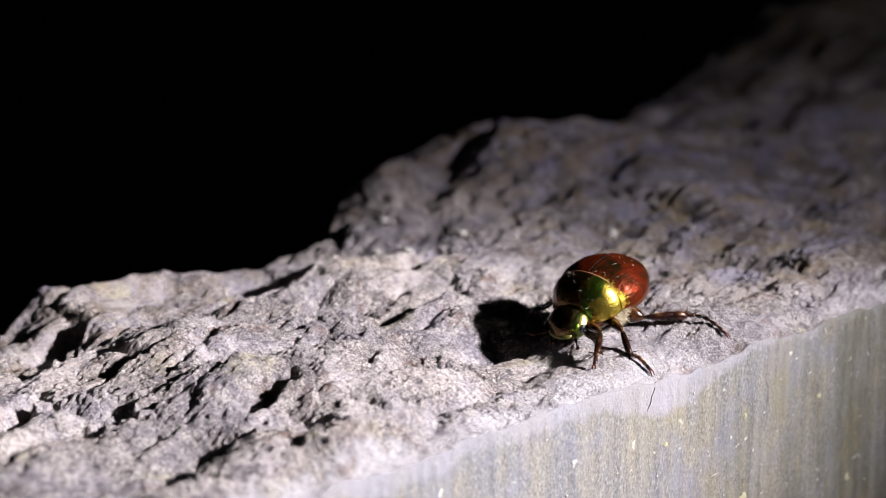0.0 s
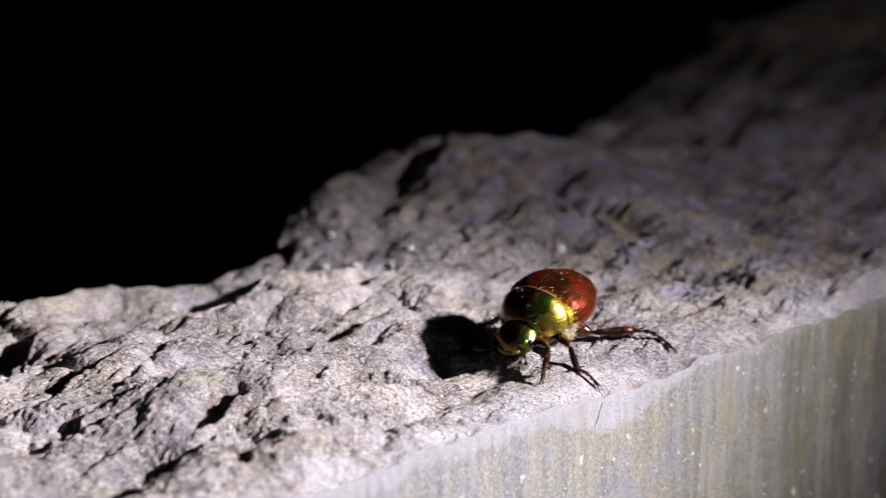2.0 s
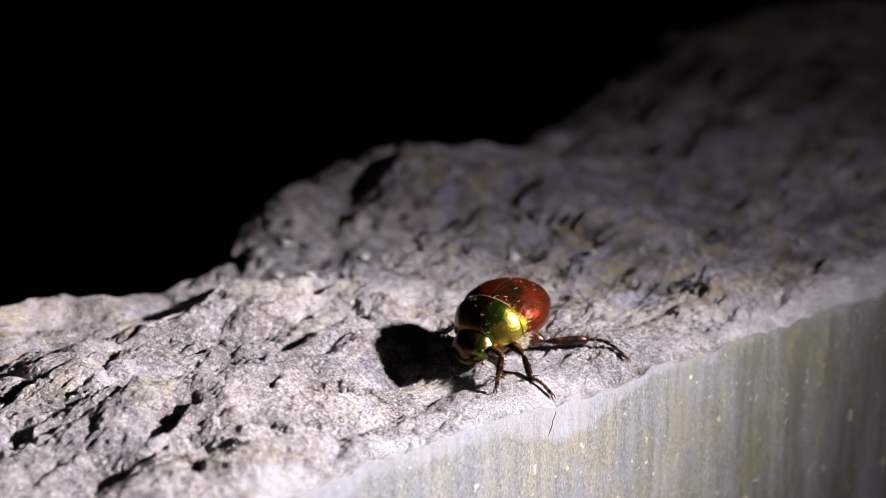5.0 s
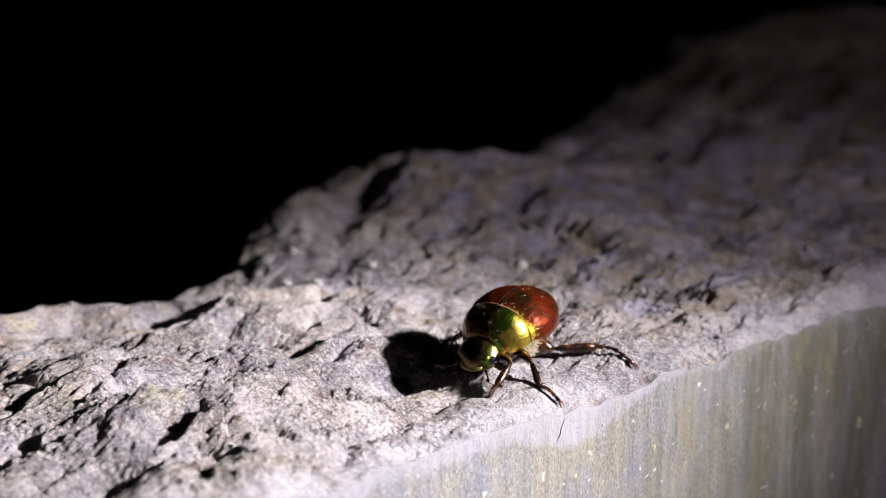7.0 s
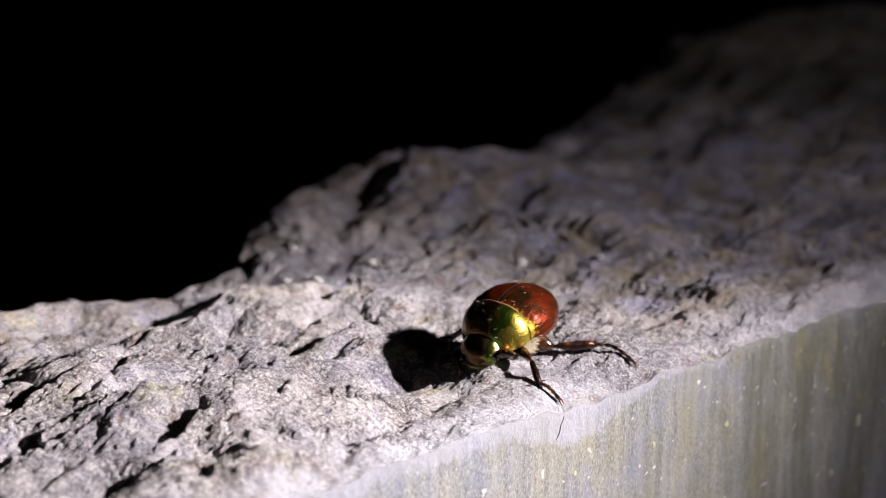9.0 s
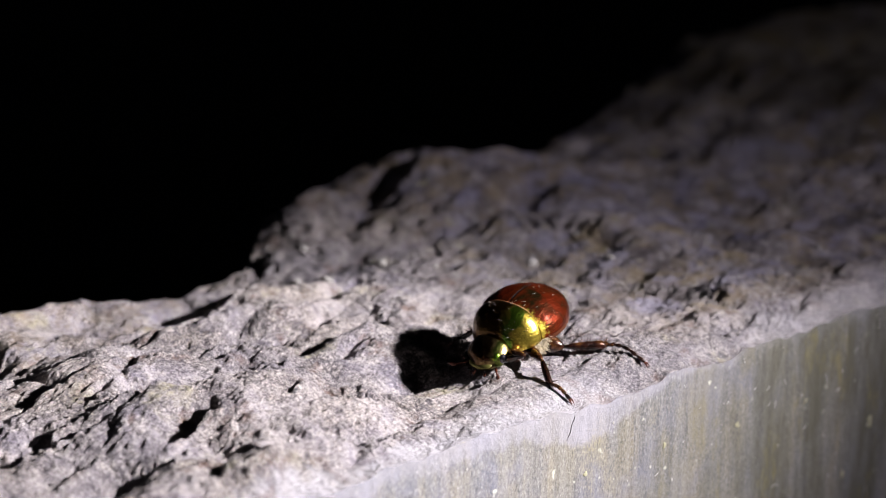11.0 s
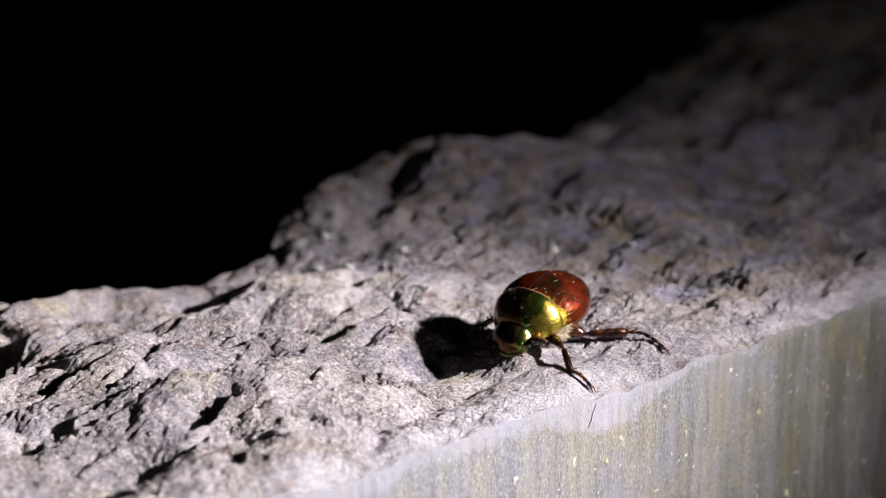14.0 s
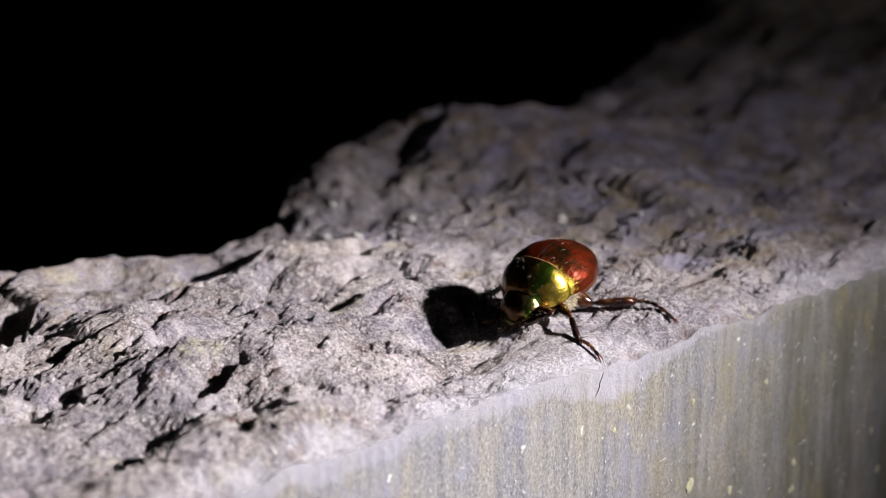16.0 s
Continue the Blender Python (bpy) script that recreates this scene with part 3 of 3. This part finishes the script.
def tube(bm, places, radii, sides=10):
    """A limb through places, with a radius at each, closed at both ends."""
    ps = [Vector(p) for p in places]
    rings = []
    for i, p in enumerate(ps):
        way = (ps[min(i + 1, len(ps) - 1)] - ps[max(i - 1, 0)]).normalized()
        a = way.cross(Vector((0.31, 0.17, 0.93))).normalized()
        b = way.cross(a)
        rings.append([bm.verts.new(p + radii[i] * (math.cos(k * math.tau / sides) * a + math.sin(k * math.tau / sides) * b)) for k in range(sides)])
    for r0, r1 in zip(rings, rings[1:]):
        for k in range(sides):
            bm.faces.new((r0[k], r0[(k + 1) % sides], r1[(k + 1) % sides], r1[k]))
    bm.faces.new(rings[0][::-1])
    bm.faces.new(rings[-1])


def segment(bm, a, b, r0, mid, r1, n=9, bend=(0, 0, 0)):
    """One joint of a leg: slim at its ends, swollen between."""
    a, b, bend = Vector(a), Vector(b), Vector(bend)
    qs = [i / (n - 1) for i in range(n)]
    places = [a.lerp(b, q) + bend * math.sin(math.pi * q) for q in qs]
    radii = [(r0 * (1 - q) + r1 * q) + (mid - (r0 + r1) / 2) * math.sin(math.pi * q) ** 1.2 for q in qs]
    radii[0] *= 0.6
    radii[-1] *= 0.6
    tube(bm, places, radii)


def spines(bm, a, b, count, length, seed, radius=0.03):
    """Short stiff bristles along a limb."""
    rng = random.Random(seed)
    a, b = Vector(a), Vector(b)
    for i in range(count):
        p = a.lerp(b, (i + 0.5 * rng.random()) / count)
        d = Vector((rng.uniform(-1, 1), rng.uniform(-1, 1), rng.uniform(-0.5, 1))).normalized() + 0.5 * (b - a).normalized()
        tube(bm, [p, p + d * length * 0.6, p + d * length], [radius, radius * 0.7, radius * 0.15], 5)


def to_metres(bm):
    bmesh.ops.scale(bm, vec=(MM, MM, MM), verts=bm.verts)
    return bm


def build_beetle():
    beetle = tagged(new("beetle"), "glossy red-brown beetle with green-gold pronotum on rock", "beetle")
    beetle.matrix_world = BEETLE
    # elytra: two wing cases that meet at the middle seam
    width = lambda q: 4.55 * np.clip(np.sin(np.pi * (0.31 + 0.68 * q)), 0, 1) ** 0.6
    height = lambda q: 3.65 * np.clip(np.sin(np.pi * (0.30 + 0.69 * q)), 0, 1) ** 0.7
    for name_side, lo, hi in ((1, 0.0, 1.0), (-1, -1.0, 0.0)):
        x, y, z = shell(width, height, (1.9, -6.7), 44, 30, (lo, hi), 1.0, 1.0)
        along, round_ = np.linspace(0, 1, 44)[:, None], np.linspace(lo, hi, 30)[None, :] * np.pi / 2
        swell = 1 + 0.012 * np.cos(9 * np.abs(round_) + 1.0) * np.sin(np.pi * along) + 0.035 * np.exp(-((along - 0.74) / 0.12) ** 2 - ((np.abs(round_) - 0.85) / 0.3) ** 2) - 0.03 * np.exp(-((along - 0.55) / 0.16) ** 2 - ((np.abs(round_) - 0.5) / 0.25) ** 2) + 0.03 * np.exp(-((along - 0.15) / 0.1) ** 2 - ((np.abs(round_) - 0.95) / 0.25) ** 2)
        y, z = y * swell, z * swell + 3.6
        me = grid_mesh("elytron", np.stack([x, y, z], -1) * MM)
        part("elytron", thick(me, 0.2 * MM), ELYTRA, beetle, "glossy red-brown wing case with greenish sheen")
    # pronotum
    pw = lambda q: 4.35 - 2.4 * q ** 2.2 - 0.5 * (1 - q) ** 3 - 0.06 * (1 - q) ** 6
    ph = lambda q: 3.62 - 3.4 * (q - 0.2) ** 2 - 0.04 * (1 - q) ** 5
    x, y, z = shell(pw, ph, (1.75, 5.05), 30, 44, (-1, 1), 0.92, 0.99)
    z = ph(np.linspace(0, 1, 30))[:, None] * np.clip(z / ph(np.linspace(0, 1, 30))[:, None], 0, 1) ** 0.84
    curl = 1 - 0.22 * smooth01(0.86, 1.0, np.linspace(0, 1, 30))[:, None] ** 2
    y, z = y * curl, z * curl
    x = x - 0.6 * (np.abs(y) / 4.4) ** 2 * (1 - np.linspace(0, 1, 30))[:, None] + 0.0
    z = z + 3.4 - 0.55 * np.linspace(0, 1, 30)[:, None] ** 1.5
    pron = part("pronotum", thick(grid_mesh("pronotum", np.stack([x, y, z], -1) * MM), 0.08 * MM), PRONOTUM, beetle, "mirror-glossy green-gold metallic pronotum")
    # the light line along the rear margin of the pronotum
    bm = bmesh.new()
    tube(bm, [Vector((x[0, k], y[0, k], z[0, k])) for k in range(1, 43)], [0.062] * 42, 8)
    part("margin", to_metres(bm), SEAM, pron, "thin pale amber rear margin")
    # the dark seam between the wing cases
    bm = bmesh.new()
    qs = [0.09 + 0.88 * i / 30 for i in range(31)]
    tube(bm, [Vector((1.9 - 8.6 * q, 0, 3.6 + float(height(q)))) for q in qs], [0.03] * 31, 8)
    part("seam", to_metres(bm), SEAM_DARK, beetle, "thin dark seam of the wing cases")
    # short pale bristles and dust on the shell
    rng = random.Random(9)
    bm = bmesh.new()
    for i in range(84):
        r, c = rng.randrange(2, 26), rng.randrange(6, 38)
        p = Vector((x[r, c], y[r, c], z[r, c]))
        if i % 2:
            q = rng.uniform(0.05, 0.85)
            a = rng.uniform(-1.1, 1.1)
            p = Vector((1.9 - 8.6 * q, width(q) * math.sin(a), 3.6 + height(q) * math.cos(a)))
        d = Vector((rng.uniform(-1, 1), rng.uniform(-1, 1), rng.uniform(-0.05, 0.15))).normalized() * rng.uniform(0.2, 0.7)
        tube(bm, [p, p + 0.5 * d + Vector((0.08 * rng.random(), 0.08, 0.05)), p + d], [0.015, 0.015, 0.006], 5)
    tagged(part("bristles", to_metres(bm), DUST, beetle, "short pale bristles and dust"), kind="stuff")
    # scutellum
    bm = bmesh.new()
    ball(bm, (1.35, 0, 6.42), (0.75, 0.75, 0.12), pose(0, 0, 0, 0, 4, 0))
    part("scutellum", to_metres(bm), PRONOTUM, beetle, "small dark green triangular plate")
    # body under the plates
    bm = bmesh.new()
    ball(bm, (-1.9, 0, 3.0), (4.3, 3.9, 1.9), None, 32, 20)
    part("abdomen", to_metres(bm), BELLY, beetle, "brown underside")
    bm = bmesh.new()
    ball(bm, (2.9, 0, 2.6), (2.4, 3.0, 1.6), None, 28, 18)
    part("thorax", to_metres(bm), BELLY, beetle, "brown hairy breast")
    bm = bmesh.new()
    rng = random.Random(4)
    for i in range(420):
        side = 1 if i % 3 else -1
        p = Vector((rng.uniform(0.2, 2.6), side * rng.uniform(2.7, 3.4), rng.uniform(1.7, 3.3)))
        d = 0.75 * Vector((rng.uniform(-0.7, 0.3), side * rng.uniform(0.3, 0.9), rng.uniform(-0.8, 0.1))).normalized()
        tube(bm, [p, p + 0.5 * d, p + d * rng.uniform(0.7, 1.1) + Vector((-0.15, 0, -0.1))], [0.035, 0.03, 0.008], 4)
    tagged(part("breast_hair", to_metres(bm), HAIR, beetle, "cream hairs on the breast"), kind="stuff")
    # head, turning at the neck
    NECK = Vector((4.75, 0, 3.05))
    qs = np.linspace(0.02, 0.985, 22)
    hw = 2.3 * np.sqrt(np.clip(1 - (2 * qs - 0.75) ** 2 / 1.62, 0, 1)) * (1 - 0.18 * smooth01(0.62, 0.8, qs))
    hw = hw * np.where(qs > 0.72, np.sqrt(np.clip(1 - ((qs - 0.72) / 0.27) ** 2 * 0.8, 0, 1)), 1)
    hh = 1.85 * np.sqrt(np.clip(1 - (2 * qs - 0.7) ** 2 / 1.75, 0, 1))
    turn = np.linspace(0, 2 * np.pi, 36, endpoint=False)
    ring = np.stack([np.repeat((qs * 3.4 - 0.9)[:, None], 36, 1), hw[:, None] * np.cos(turn), hh[:, None] * np.sin(turn) * np.where(np.sin(turn) > 0, 0.85, 0.6)], -1)
    bm = bmesh.new()
    bm.from_mesh(grid_mesh("head", ring, True))
    bmesh.ops.holes_fill(bm, edges=bm.edges, sides=0)
    bmesh.ops.recalc_face_normals(bm, faces=bm.faces)
    bmesh.ops.rotate(bm, verts=bm.verts, cent=(0, 0, 0), matrix=Euler((0, radians(44), 0)).to_matrix())
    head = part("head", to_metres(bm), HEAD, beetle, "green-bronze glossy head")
    head.matrix_basis = Matrix.Translation(NECK * MM)
    bm = bmesh.new()
    ball(bm, (1.62, 0, -1.02), (0.72, 1.4, 0.34), pose(0, 0, 0, 0, 38, 0), 24, 14)
    part("clypeus", to_metres(bm), OLIVE, head, "dull olive face plate")
    for side in (1, -1):
        bm = bmesh.new()
        ball(bm, (0.55, side * 1.95, -0.3), (0.6, 0.42, 0.6), None, 20, 14)
        part("eye", to_metres(bm), EYE_BLACK, head, "round black eye")
        bm = bmesh.new()
        ball(bm, (0.95, side * 1.45, -0.05), (0.75, 0.5, 0.5), pose(0, 0, 0, 0, 35, 0), 20, 14)
        part("brow", to_metres(bm), PRONOTUM, head, "shiny bronze plate above the eye")
        bm = bmesh.new()
        a = Vector((1.2, side * 1.6, -1.25))
        segment(bm, a, a + Vector((0.5, side * 0.5, -0.25)), 0.10, 0.14, 0.09)
        b = a + Vector((0.5, side * 0.5, -0.25))
        segment(bm, b, b + Vector((0.45, side * 0.45, -0.1)), 0.08, 0.09, 0.08)
        c = b + Vector((0.45, side * 0.45, -0.1))
        for k in range(3):
            segment(bm, c, c + Vector((0.55 + 0.1 * k, side * (0.35 + 0.18 * k), -0.15 + 0.12 * k)), 0.06, 0.15, 0.07)
        part("antenna", to_metres(bm), CLAW, head, "short red-brown clubbed antenna")
        bm = bmesh.new()
        segment(bm, (1.6, side * 0.5, -1.9), (1.75, side * 0.75, -2.5), 0.12, 0.15, 0.08)
        part("palp", to_metres(bm), CLAW, head, "red-brown mouth feeler")
    return beetle, head


INV = BEETLE.inverted()


def own(x, y, z):
    """A place of the world, in millimetres, in the beetle's space, in millimetres."""
    return 1000 * (INV @ (Vector((x, y, z)) * MM))


def build_leg(beetle, name, hip, knee, ankle, foot, thick_femur, thick_tibia, label, seed):
    """femur > tibia, tarsus, claw; joints given in world millimetres, pivot at the hip."""
    h, k, a, f = own(*hip), own(*knee), own(*ankle), own(*foot)
    leg = None
    bm = bmesh.new()
    segment(bm, (0, 0, 0), k - h, 0.35, thick_femur, 0.24)
    spines(bm, (0, 0, 0), k - h, 8, 0.5, seed)
    leg = part(name, to_metres(bm), LEG, beetle, label)
    leg.matrix_basis = Matrix.Translation(h * MM)
    bm = bmesh.new()
    segment(bm, (0, 0, 0), a - k, 0.24, 0.8 * thick_tibia, 0.85 * thick_tibia)
    spines(bm, (a - k) * 0.1, (a - k) * 0.95, 34, 0.4 + thick_tibia, seed + 1, 0.05)
    spines(bm, (a - k) * 0.94, a - k, 7, 1.1, seed + 2, 0.08)
    tibia = part("tibia", to_metres(bm), LEG, leg, "spiny glossy shin")
    tibia.matrix_basis = Matrix.Translation((k - h) * MM)
    # tarsus of five beads that curls to the claw
    bm = bmesh.new()
    sag = Vector((0, 0, 0.16 * (f - a).length))
    pts = [a.lerp(f, i / 5) + sag * math.sin(math.pi * i / 5) for i in range(6)]
    for p, q in zip(pts, pts[1:]):
        segment(bm, p - k, q - k, 0.11, 0.21, 0.19, 6)
        spines(bm, p - k, q - k, 4, 0.4, seed + 5, 0.03)
    tarsus = part("tarsus", to_metres(bm), LEG, leg, "jointed foot")
    bm = bmesh.new()
    out = (f - pts[4]).normalized()
    for side in (-1, 1):
        across = out.cross(Vector((0, 0, 1))).normalized() * side
        tube(bm, [f - k, f - k + 0.3 * out + 0.16 * across + Vector((0, 0, 0.1)), f - k + 0.6 * out + 0.18 * across + Vector((0, 0, -0.2))], [0.12, 0.09, 0.02], 7)
    claw = part("claw", to_metres(bm), CLAW, leg, "curved red claw")
    tarsus.matrix_basis = claw.matrix_basis = tibia.matrix_basis
    fold = (a - k).cross(h - k).normalized()
    return leg, (tibia, tarsus, claw), fold


build_rock()
beetle, head = build_beetle()
build_leg(beetle, "hind_leg", (8.0, -34.8, 1.7), (10.6, -35.6, 1.4), (15.1, -34.2, 1.1), (18.9, -35.9, -0.2), 0.95, 0.58, "long hind leg stretched out over the stone", 11)
build_leg(beetle, "middle_leg", (6.6, -37.0, 2.0), (8.1, -40.5, 1.8), (8.8, -43.0, 0.2), (10.75, -44.5, -0.85), 0.55, 0.44, "middle leg braced on the stone edge", 12)
FRONT_LEFT, FRONT_SHIN, FRONT_FOLD = build_leg(beetle, "front_leg", (4.4, -38.6, 1.9), (5.9, -41.2, 2.0), (5.5, -44.3, 0.75), (5.2, -45.5, 0.1), 0.5, 0.46, "folded front leg with spiny shin", 13)
build_leg(beetle, "front_leg", (2.4, -36.0, 1.6), (0.4, -36.6, 1.2), (0.6, -37.8, 0.6), (0.9, -39.0, 0.1), 0.5, 0.34, "front leg in the body's shadow", 14)
build_leg(beetle, "middle_leg", (3.6, -33.5, 2.0), (1.5, -32.5, 2.2), (0.0, -31.8, 1.0), (-1.2, -31.3, 0.2), 0.55, 0.36, "middle leg in the body's shadow", 15)
build_leg(beetle, "hind_leg", (6.2, -30.8, 2.0), (5.0, -28.8, 2.4), (3.8, -27.2, 1.2), (3.0, -25.8, 0.3), 0.7, 0.42, "hind leg behind the body", 16)


# ---------------------------------------------------------------- movement
def motions():
    rest = head.matrix_basis.copy()
    nods = [(0.0, 0), (1.5, 0), (2.0, 0.1), (2.5, 0.8), (3.0, 1), (4.2, 1), (5.2, 0.8), (6.3, 0), (6.9, 0.05), (7.2, 0.5), (7.6, 1), (8.7, 1), (9.8, 0.6), (10.8, 0), (13.2, 0), (13.6, 0.5), (14.0, 0.9), (16.0, 1)]
    walk(head, [(t, rest @ pose(0.0006 * (1 - a), 0, 0, 0, -12 + 18 * a, 0)) for t, a in nods])
    hip = FRONT_LEFT.matrix_basis.copy()
    knee = FRONT_SHIN[0].matrix_basis.copy()
    lifts = [(0.0, 0), (6.5, 0), (6.8, 6), (7.1, 44), (7.5, 105), (8.0, 134), (8.7, 130), (10.8, 122), (11.6, 96), (12.4, 136), (13.2, 98), (14.0, 136), (14.4, 114), (14.8, 136), (15.4, 136), (15.8, 104), (16.0, 98)]
    for shin in FRONT_SHIN:
        walk(shin, [(t, knee @ Matrix.Rotation(radians(a), 4, FRONT_FOLD)) for t, a in lifts])
    walk(FRONT_LEFT, [(t, hip @ Matrix.Rotation(radians(-0.12 * a), 4, FRONT_FOLD)) for t, a in lifts])


motions()
